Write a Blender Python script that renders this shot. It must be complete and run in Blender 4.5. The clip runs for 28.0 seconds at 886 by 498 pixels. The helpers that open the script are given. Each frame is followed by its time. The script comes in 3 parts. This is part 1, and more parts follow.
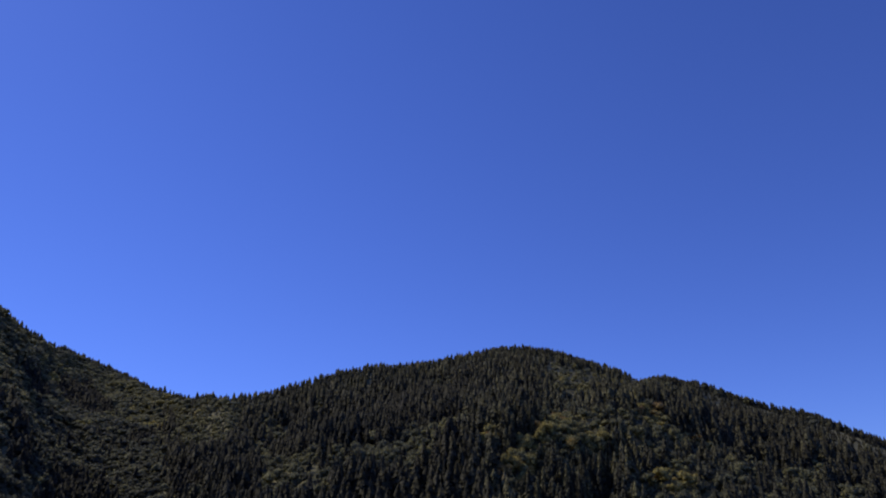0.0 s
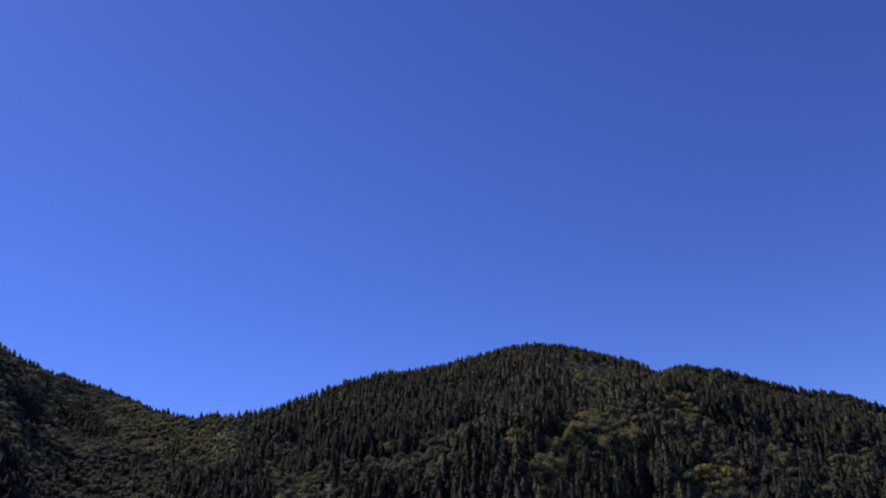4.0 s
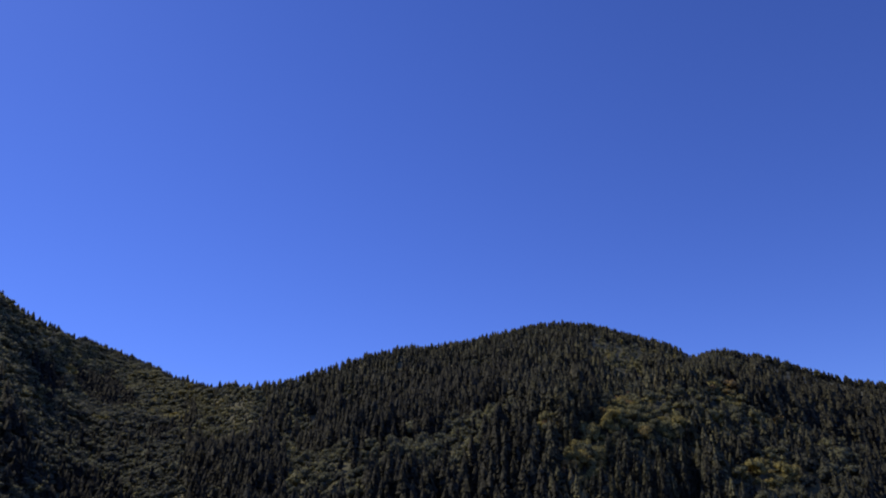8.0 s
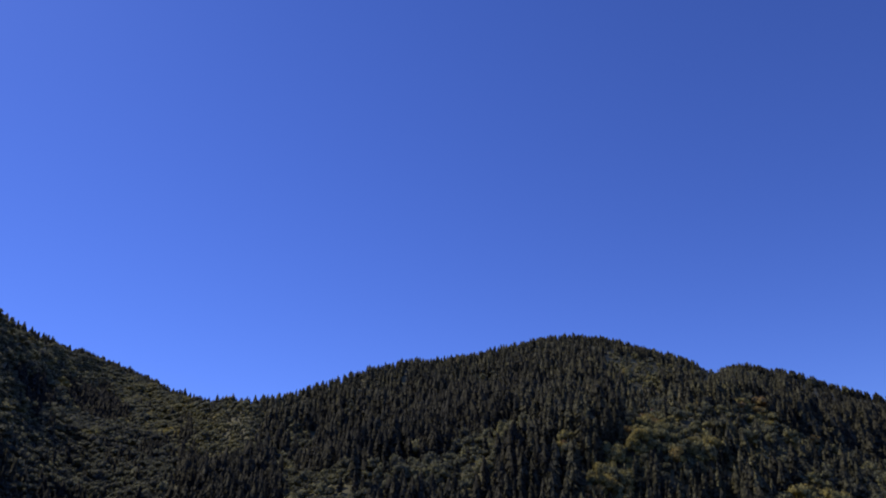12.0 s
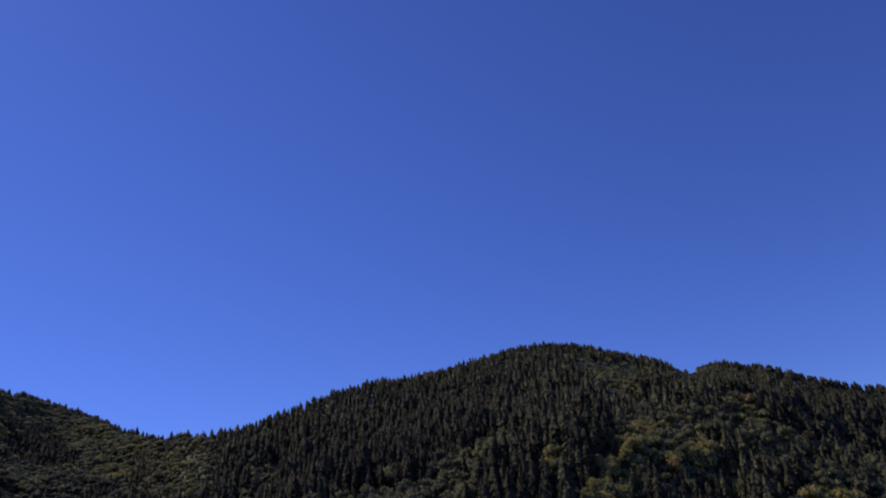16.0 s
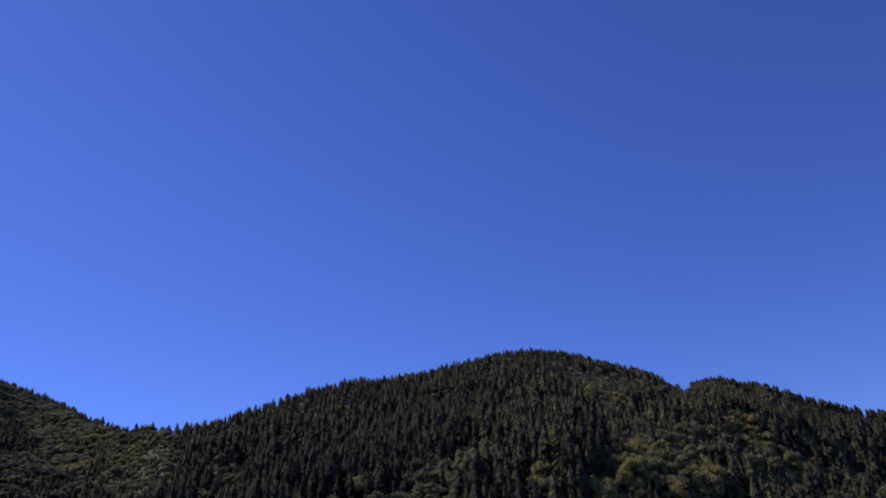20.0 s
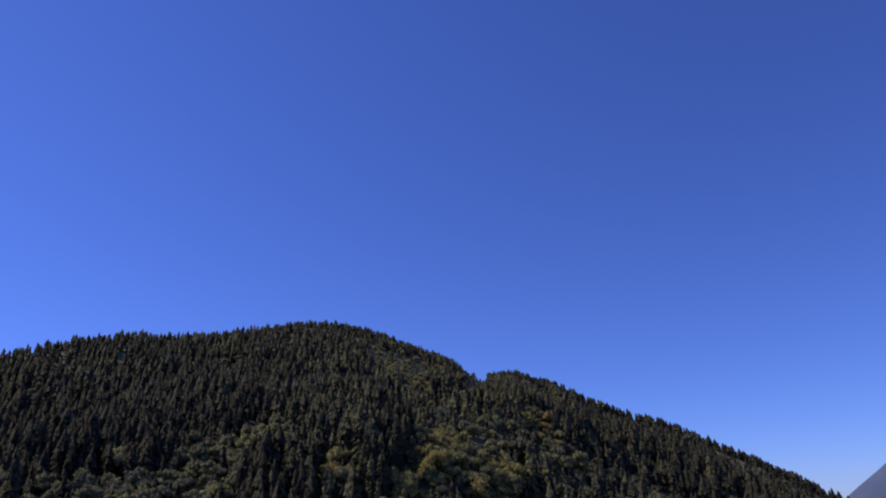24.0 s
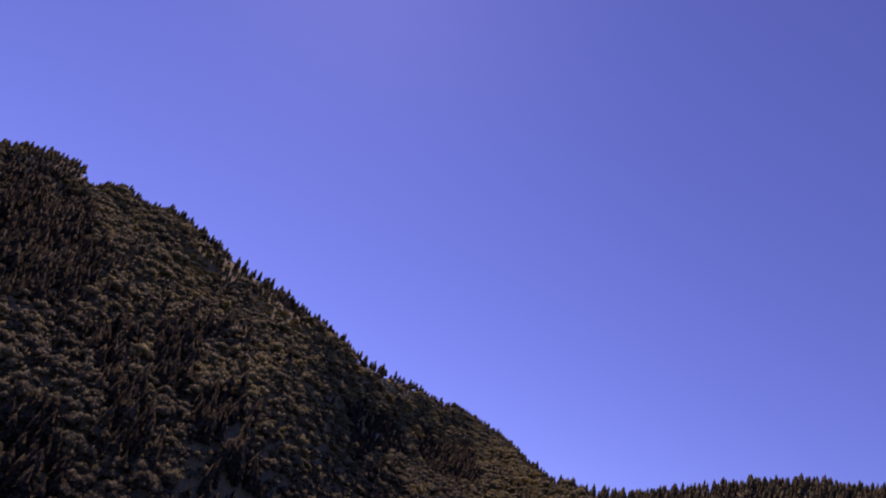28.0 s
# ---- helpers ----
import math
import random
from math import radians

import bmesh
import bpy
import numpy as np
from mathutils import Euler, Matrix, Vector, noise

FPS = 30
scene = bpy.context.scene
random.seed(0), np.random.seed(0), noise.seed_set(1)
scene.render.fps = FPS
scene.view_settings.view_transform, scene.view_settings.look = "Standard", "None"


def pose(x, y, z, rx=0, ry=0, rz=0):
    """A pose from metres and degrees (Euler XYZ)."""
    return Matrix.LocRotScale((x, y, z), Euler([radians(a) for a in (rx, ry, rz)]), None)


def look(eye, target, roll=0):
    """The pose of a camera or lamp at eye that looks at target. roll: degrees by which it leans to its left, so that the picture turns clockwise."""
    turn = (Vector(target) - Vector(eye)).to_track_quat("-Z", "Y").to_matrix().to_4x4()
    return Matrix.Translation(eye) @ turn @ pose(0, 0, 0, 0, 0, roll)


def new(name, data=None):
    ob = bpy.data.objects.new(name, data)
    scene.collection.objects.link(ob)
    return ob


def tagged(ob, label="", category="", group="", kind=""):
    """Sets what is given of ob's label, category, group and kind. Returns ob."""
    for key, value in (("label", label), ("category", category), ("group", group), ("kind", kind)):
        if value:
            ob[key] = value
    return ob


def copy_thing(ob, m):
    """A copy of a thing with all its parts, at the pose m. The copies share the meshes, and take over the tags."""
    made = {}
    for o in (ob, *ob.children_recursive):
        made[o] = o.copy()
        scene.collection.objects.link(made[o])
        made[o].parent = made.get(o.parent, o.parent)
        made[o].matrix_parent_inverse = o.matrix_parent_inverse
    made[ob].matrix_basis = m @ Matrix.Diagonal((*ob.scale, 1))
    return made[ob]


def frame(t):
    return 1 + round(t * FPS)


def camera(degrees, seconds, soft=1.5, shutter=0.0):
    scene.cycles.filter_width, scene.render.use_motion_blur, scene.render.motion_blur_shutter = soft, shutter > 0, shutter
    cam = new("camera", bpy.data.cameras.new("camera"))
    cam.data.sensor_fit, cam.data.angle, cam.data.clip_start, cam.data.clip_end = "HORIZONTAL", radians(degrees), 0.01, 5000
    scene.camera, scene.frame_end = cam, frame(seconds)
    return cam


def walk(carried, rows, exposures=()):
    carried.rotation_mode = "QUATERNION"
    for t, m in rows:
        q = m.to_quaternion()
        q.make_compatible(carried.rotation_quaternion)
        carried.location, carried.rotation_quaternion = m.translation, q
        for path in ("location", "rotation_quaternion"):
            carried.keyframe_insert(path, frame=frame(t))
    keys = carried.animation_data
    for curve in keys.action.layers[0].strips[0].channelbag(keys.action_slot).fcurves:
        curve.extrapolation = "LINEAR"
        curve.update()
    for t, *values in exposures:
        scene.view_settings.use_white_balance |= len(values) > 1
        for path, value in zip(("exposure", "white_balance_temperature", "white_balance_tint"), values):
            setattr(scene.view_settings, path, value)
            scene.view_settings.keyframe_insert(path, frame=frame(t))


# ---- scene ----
# A small aircraft's camera glides up a wooded valley towards a conifer-clad hill.
cam = camera(66.32, 28.0, soft=2.0)

# seconds, place in metres, then heading, climb and lean of the view in degrees
FLIGHT = [
    (0.0, -0.74, 1.26, 130.82, -0.40, 24.08, -1.61),
    (0.5, -1.68, 6.16, 132.09, 0.64, 23.30, -6.58),
    (1.0, -2.62, 11.08, 133.34, -0.38, 23.80, -3.47),
    (1.5, -3.55, 16.01, 134.58, 2.53, 23.77, -3.57),
    (2.0, -4.49, 20.92, 135.84, 1.61, 23.13, -4.44),
    (2.5, -5.44, 25.81, 137.10, 1.75, 22.52, -8.39),
    (3.0, -6.40, 30.64, 138.39, -1.16, 22.74, -8.30),
    (3.5, -7.38, 35.41, 139.70, -0.92, 23.41, -6.76),
    (5.5, -11.74, 53.66, 145.32, -1.49, 26.58, -2.46),
    (6.0, -12.80, 58.17, 146.74, 0.74, 24.96, -4.51),
    (6.5, -13.79, 62.74, 148.12, -0.43, 23.66, -5.28),
    (7.0, -14.66, 67.40, 149.45, -0.14, 23.55, -4.22),
    (7.5, -15.38, 72.18, 150.74, 0.05, 22.81, -3.57),
    (8.0, -15.96, 77.04, 152.01, 1.62, 22.47, -2.83),
    (8.5, -16.45, 81.96, 153.26, 2.19, 22.43, -5.06),
    (9.0, -16.91, 86.90, 154.47, 1.44, 23.01, -6.96),
    (9.5, -17.40, 91.83, 155.65, -0.82, 24.28, -9.32),
    (10.0, -17.96, 96.71, 156.78, -1.94, 24.57, -8.01),
    (10.5, -18.66, 101.51, 157.85, -2.44, 24.61, -5.41),
    (11.0, -19.55, 106.20, 158.81, -1.02, 24.46, -3.44),
    (11.5, -20.60, 110.77, 159.67, 0.79, 24.13, -3.09),
    (12.0, -21.74, 115.29, 160.46, 1.90, 23.67, -2.48),
    (12.5, -22.88, 119.81, 161.24, 3.40, 23.77, -2.85),
    (14.5, -26.12, 139.09, 165.19, 2.51, 24.77, -9.26),
    (15.0, -26.47, 144.38, 166.49, 0.27, 24.80, -8.90),
    (15.5, -26.68, 149.80, 167.87, -1.24, 24.89, -8.49),
    (16.0, -26.80, 155.28, 169.31, -2.07, 24.87, -7.31),
    (16.5, -26.86, 160.74, 170.77, -2.64, 25.25, -5.91),
    (17.0, -26.87, 166.12, 172.22, -3.82, 25.12, -5.16),
    (17.5, -26.87, 171.36, 173.64, -4.52, 23.91, -5.51),
    (18.0, -26.79, 176.47, 175.03, -6.13, 23.33, -7.93),
    (18.5, -26.60, 181.51, 176.42, -5.92, 24.74, -4.75),
    (19.0, -26.33, 186.48, 177.82, -4.90, 23.99, -1.30),
    (19.5, -26.05, 191.41, 179.22, -1.04, 23.56, -3.92),
    (20.0, -25.82, 196.30, 180.63, -3.17, 24.96, -4.85),
    (20.5, -25.68, 201.17, 182.06, -2.90, 27.26, -11.17),
    (21.0, -25.69, 206.02, 183.50, -7.52, 21.29, -6.37),
    (21.5, -25.96, 210.65, 184.95, -11.22, 21.59, -9.96),
    (22.0, -26.49, 215.00, 186.40, -14.01, 22.76, -7.37),
    (22.5, -27.13, 219.25, 187.87, -19.46, 18.22, -14.82),
    (24.5, -28.38, 239.19, 193.97, -17.12, 22.87, 2.65),
    (25.0, -27.80, 245.80, 195.59, -10.06, 21.74, 3.68),
    (25.5, -26.88, 253.09, 197.26, -7.15, 24.63, 4.08),
    (26.0, -25.71, 260.86, 198.96, -0.36, 26.81, 7.82),
    (26.5, -24.38, 268.93, 200.68, 6.98, 32.40, 11.60),
    (27.0, -22.99, 277.12, 202.41, 16.65, 30.66, 15.60),
    (27.5, -21.63, 285.26, 204.14, 26.41, 28.94, 19.40),
    (28.0, -20.40, 293.15, 205.85, 39.06, 26.45, 16.86),
]


def facing(x, y, z, heading, climb, lean):
    h, c = radians(heading), radians(climb)
    ahead = Vector((-math.sin(h) * math.cos(c), math.cos(h) * math.cos(c), math.sin(c)))
    return look((x, y, z), Vector((x, y, z)) + 100 * ahead, lean)


# the camera's own exposure wavers a little as more or less of the dark hill fills the view
EXPOSURES = [(0.0, 0.0), (3.0, 0.05), (6.0, -0.18), (7.0, 0.0), (8.0, 0.03), (9.0, 0.06), (10.0, -0.24), (11.0, -0.20), (12.0, 0.03), (15.0, -0.15),
             (16.0, -0.20), (18.0, -0.08), (20.0, -0.06), (21.0, -0.12), (22.5, 0.06), (25.0, 0.06), (26.0, -0.18)]
walk(cam, [(row[0], facing(*row[1:])) for row in FLIGHT],
     exposures=[(t, e, 6500, 10) for t, e in EXPOSURES] + [(27.0, -0.18, 6900, 20), (27.8, -0.02, 7200, 26), (28.0, 0.16, 8700, 46)])

# ---- sky and sun ----
SUN_HEADING, SUN_HEIGHT = 57.0, 49.0     # degrees to the left of +y, degrees above the horizon
world = bpy.data.worlds.new("sky")
scene.world = world
world.use_nodes = True
wn, wl = world.node_tree.nodes, world.node_tree.links
wn.clear()
sky = wn.new("ShaderNodeTexSky")
sky.sky_type = "NISHITA"
sky.sun_disc = False
sky.sun_elevation = radians(SUN_HEIGHT)
sky.sun_rotation = radians(-SUN_HEADING)
sky.altitude, sky.air_density, sky.dust_density, sky.ozone_density = 1000.0, 1.0, 0.14, 4.0
tint = wn.new("ShaderNodeMix")
tint.data_type, tint.blend_type = "RGBA", "MULTIPLY"
tint.inputs["Factor"].default_value = 1.0
tint.inputs["B"].default_value = (0.555, 0.69, 1.42, 1.0)
back = wn.new("ShaderNodeBackground")
back.inputs["Strength"].default_value = 0.096
wout = wn.new("ShaderNodeOutputWorld")
wl.new(sky.outputs["Color"], tint.inputs["A"])
wl.new(tint.outputs["Result"], back.inputs["Color"])
wl.new(back.outputs["Background"], wout.inputs["Surface"])

sun = new("sun", bpy.data.lights.new("sun", "SUN"))
sun.data.energy, sun.data.angle, sun.data.color = 2.5, radians(0.53), (1.0, 0.93, 0.82)
sh, se = radians(SUN_HEADING), radians(SUN_HEIGHT)
sun.matrix_world = look((-math.sin(sh) * math.cos(se) * 900, math.cos(sh) * math.cos(se) * 900, math.sin(se) * 900), (0, 0, 0))


# ---- materials ----
def material(name):
    m = bpy.data.materials.new(name)
    m.use_nodes = True
    return m, m.node_tree.nodes, m.node_tree.links, m.node_tree.nodes["Principled BSDF"]


def ramp_of(nodes, stops):
    r = nodes.new("ShaderNodeValToRGB")
    e = r.color_ramp.elements
    while len(e) < len(stops):
        e.new(0.5)
    for one, (at, col) in zip(e, stops):
        one.position, one.color = at, (*col, 1)
    return r


def foliage(name, stops, rough=0.75, leaf=1.6, through_light=0.25, speck=0.55, relief=0.35):
    """Leaf mass: a tint for each tree from its own attribute, mottled by sprays and leaves."""
    m, n, l, b = material(name)
    att = n.new("ShaderNodeAttribute")
    att.attribute_name = "tint"
    co = n.new("ShaderNodeNewGeometry")
    big, small = n.new("ShaderNodeTexNoise"), n.new("ShaderNodeTexNoise")
    big.inputs["Scale"].default_value, big.inputs["Detail"].default_value = 0.035, 3.0
    small.inputs["Scale"].default_value, small.inputs["Detail"].default_value = leaf, 4.0
    l.new(co.outputs["Position"], big.inputs["Vector"])
    l.new(co.outputs["Position"], small.inputs["Vector"])
    add = n.new("ShaderNodeMath")
    add.operation = "MULTIPLY_ADD"
    add.inputs[1].default_value = 0.35
    l.new(big.outputs["Fac"], add.inputs[0])
    l.new(att.outputs["Fac"], add.inputs[2])
    off = n.new("ShaderNodeMath")
    off.operation = "SUBTRACT"
    off.inputs[1].default_value = 0.17
    l.new(add.outputs[0], off.inputs[0])
    r = ramp_of(n, stops)
    l.new(off.outputs[0], r.inputs["Fac"])
    dots = ramp_of(n, [(0.35, (1 - speck,) * 3), (0.62, (1 + speck,) * 3)])
    l.new(small.outputs["Fac"], dots.inputs["Fac"])
    mul = n.new("ShaderNodeMix")
    mul.data_type, mul.blend_type = "RGBA", "MULTIPLY"
    mul.inputs["Factor"].default_value = 1.0
    l.new(r.outputs["Color"], mul.inputs["A"])
    l.new(dots.outputs["Color"], mul.inputs["B"])
    l.new(mul.outputs["Result"], b.inputs["Base Color"])
    b.inputs["Roughness"].default_value = rough
    b.inputs["Specular IOR Level"].default_value = 0.08
    bump = n.new("ShaderNodeBump")
    bump.inputs["Strength"].default_value, bump.inputs["Distance"].default_value = relief, 0.6
    l.new(small.outputs["Fac"], bump.inputs["Height"])
    l.new(bump.outputs["Normal"], b.inputs["Normal"])
    if through_light:
        tr = n.new("ShaderNodeBsdfTranslucent")
        l.new(mul.outputs["Result"], tr.inputs["Color"])
        mix = n.new("ShaderNodeMixShader")
        mix.inputs["Fac"].default_value = through_light
        l.new(b.outputs["BSDF"], mix.inputs[1])
        l.new(tr.outputs["BSDF"], mix.inputs[2])
        l.new(mix.outputs["Shader"], n["Material Output"].inputs["Surface"])
    return m


NEEDLES = foliage("conifer_needles", [(0.0, (0.047, 0.043, 0.029)), (0.25, (0.079, 0.073, 0.043)), (0.5, (0.122, 0.112, 0.058)), (0.8, (0.172, 0.155, 0.072)), (1.0, (0.196, 0.146, 0.078))],
                  leaf=0.65, through_light=0.26, speck=0.60, relief=0.9)
LEAVES = foliage("broadleaf_leaves", [(0.0, (0.103, 0.100, 0.067)), (0.35, (0.187, 0.182, 0.101)), (0.6, (0.290, 0.260, 0.108)), (0.8, (0.385, 0.312, 0.098)), (1.0, (0.310, 0.172, 0.088))],
                 leaf=0.9, through_light=0.48, speck=0.52)

BARK, n, l, b = material("bark")
nz = n.new("ShaderNodeTexNoise")
nz.inputs["Scale"].default_value, nz.inputs["Detail"].default_value = 3.0, 5.0
geo = n.new("ShaderNodeNewGeometry")
l.new(geo.outputs["Position"], nz.inputs["Vector"])
rp = ramp_of(n, [(0.3, (0.045, 0.034, 0.026)), (0.7, (0.14, 0.115, 0.09))])
l.new(nz.outputs["Fac"], rp.inputs["Fac"])
l.new(rp.outputs["Color"], b.inputs["Base Color"])
b.inputs["Roughness"].default_value = 0.9

SOIL, n, l, b = material("forest_floor")
geo = n.new("ShaderNodeNewGeometry")
n1, n2 = n.new("ShaderNodeTexNoise"), n.new("ShaderNodeTexNoise")
n1.inputs["Scale"].default_value, n1.inputs["Detail"].default_value = 0.012, 6.0
n2.inputs["Scale"].default_value, n2.inputs["Detail"].default_value = 0.45, 6.0
l.new(geo.outputs["Position"], n1.inputs["Vector"])
l.new(geo.outputs["Position"], n2.inputs["Vector"])
ra = ramp_of(n, [(0.35, (0.115, 0.104, 0.048)), (0.55, (0.170, 0.150, 0.064)), (0.72, (0.235, 0.195, 0.088))])
rb = ramp_of(n, [(0.3, (0.55, 0.55, 0.55)), (0.7, (1.25, 1.25, 1.2))])
l.new(n1.outputs["Fac"], ra.inputs["Fac"])
l.new(n2.outputs["Fac"], rb.inputs["Fac"])
mu = n.new("ShaderNodeMix")
mu.data_type, mu.blend_type = "RGBA", "MULTIPLY"
mu.inputs["Factor"].default_value = 1.0
l.new(ra.outputs["Color"], mu.inputs["A"])
l.new(rb.outputs["Color"], mu.inputs["B"])
l.new(mu.outputs["Result"], b.inputs["Base Color"])
b.inputs["Roughness"].default_value = 0.95
bp = n.new("ShaderNodeBump")
bp.inputs["Strength"].default_value, bp.inputs["Distance"].default_value = 0.8, 0.6
l.new(n2.outputs["Fac"], bp.inputs["Height"])
l.new(bp.outputs["Normal"], b.inputs["Normal"])

# ---- the lie of the land ----
HUB_X, HUB_Y, FLOOR = -20.0, 120.0, 18.0
# crest lines, seen from the valley's middle: heading (degrees, left positive), distance, height of the ground
CREST = [(-59.4, 1082, 68.9), (-40.1, 1080, 180.8), (-24.9, 1064, 319.1), (-19, 1054, 376.4), (-17.1, 1052, 393.9), (-15, 1049, 410.3),
         (-13, 1047, 425.3), (-11.1, 1044, 437.5), (-9.1, 1042, 443.8), (-6.9, 1041, 444.1), (-4.9, 1042, 438.3), (-2.7, 1043, 431.6),
         (-0.6, 1044, 425.7), (1.4, 1045, 421.7), (3.6, 1045, 420), (5.6, 1045, 417.3), (7.6, 1046, 411), (9.7, 1047, 401.7), (11.8, 1050,
         389.7), (13.8, 1052, 377.7), (15.9, 1045, 364.0), (18, 1030, 355.5), (20.1, 1120, 374.7), (22.1, 1297, 409.5), (24.1, 1560, 476.5),
         (26.3, 1858, 569.0)]
# the far ridge behind the saddle, then the steep hill that stands nearer
CREST_LEFT = [(28.2, 2010, 627.5), (30.4, 1960, 643.0), (32.5, 1618, 572.5), (34.6, 1287, 506.0), (36.7, 1037, 451.0), (38.8, 981, 456.0), (43.1, 985, 482.0),
              (48.4, 1027, 526.6), (53.7, 1090, 582.0), (56.1, 1166, 601.3), (59.2, 1246, 643.7), (61.6, 1300, 640.0), (62.6, 1310, 676.0), (64.5, 1310, 675.0),
              (68, 1320, 650.0), (78.1, 1380, 530.0), (95.7, 1497, 256.1), (119.6, 1498, 50.3)]
SHOULDER = [(-69.1, 900, 37.5), (-55.4, 803, 96.5), (-43.2, 799, 173.5), (-38.5, 835, 216.1), (-34.7, 892, 252), (-32.2, 928, 276.4), (-30.3,
            948, 289.1), (-28.3, 945, 303.1), (-26.3, 942, 319.1), (-24.4, 940, 333), (-22.6, 939, 339.3), (-21.1, 938, 344.1), (-20.4, 938,
            344.5), (-19.2, 937, 302.7), (-16.3, 932, 234.5), (-9.8, 905, 119.5), (0.3, 908, 112.9)]
# spurs that run down the slopes: x, y at the top and at the foot, height, width
SPURS = [(300, 1000, 115, 690, 10, 70), (115, 690, 50, 540, 12, 60), (40, 1050, -30, 820, 9, 60), (-30, 820, -120, 640, 10, 60),
         (-330, 1120, -230, 800, 8, 70), (-620, 900, -380, 560, 12, 80), (-480, 1010, -330, 700, 9, 60), (-860, 620, -520, 420, 14, 80),
         (430, 900, 230, 600, 10, 70), (560, 700, 330, 470, 9, 70),
         (190, 880, 55, 650, -7, 42), (300, 830, 190, 640, -10, 40), (-120, 1000, -150, 760, -9, 45)]
# the wooded nose that climbs from the front slope to the shoulder: x, y, height of its back
NOSE = [(80, 585, 212), (104, 612, 222), (162, 690, 249), (215, 770, 280), (265, 870, 311), (300, 938, 336)]
PROFILE_S = np.array([0.0, 0.20, 0.36, 0.44, 0.53, 0.67, 0.84, 1.0, 1.06, 1.25, 1.7])
PROFILE_G = np.array([0.0, 0.11, 0.31, 0.42, 0.51, 0.60, 0.80, 1.0, 0.995, 0.78, 0.35])
LEFT_G = np.array([0.0, 0.10, 0.26, 0.35, 0.45, 0.61, 0.81, 1.0, 0.995, 0.80, 0.4])


def smooth_curve(x, xs, ys):
    """Cubic interpolation through the given stations, flat outside."""
    xs, ys = np.asarray(xs, float), np.asarray(ys, float)
    d = np.diff(ys) / np.diff(xs)
    m = np.zeros_like(ys)
    same = d[1:] * d[:-1] > 0
    m[1:-1][same] = 2 * d[1:][same] * d[:-1][same] / (d[1:] + d[:-1])[same]
    x = np.clip(x, xs[0], xs[-1])
    i = np.clip(np.searchsorted(xs, x) - 1, 0, len(xs) - 2)
    h = xs[i + 1] - xs[i]
    u = (x - xs[i]) / h
    return ((2 * u**3 - 3 * u**2 + 1) * ys[i] + (u**3 - 2 * u**2 + u) * h * m[i]
            + (3 * u**2 - 2 * u**3) * ys[i + 1] + (u**3 - u**2) * h * m[i + 1])


def lattice(i, j, seed):
    v = np.sin(i * 127.1 + j * 311.7 + seed * 74.7) * 43758.5453
    return v - np.floor(v)


def value_noise(x, y, seed=0):
    i, j = np.floor(x), np.floor(y)
    u, v = x - i, y - j
    u, v = u * u * (3 - 2 * u), v * v * (3 - 2 * v)
    a, b2 = lattice(i, j, seed), lattice(i + 1, j, seed)
    c, d = lattice(i, j + 1, seed), lattice(i + 1, j + 1, seed)
    return (a * (1 - u) + b2 * u) * (1 - v) + (c * (1 - u) + d * u) * v


def fbm(x, y, size, seed=0, octaves=4):
    out, amp, tot = 0.0, 1.0, 0.0
    for k in range(octaves):
        out = out + amp * value_noise(x / size * 2**k, y / size * 2**k, seed + 13 * k)
        tot += amp
        amp *= 0.5
    return out / tot


def polar(x, y):
    dx, dy = x - HUB_X, y - HUB_Y
    return np.degrees(np.arctan2(-dx, dy)), np.hypot(dx, dy)


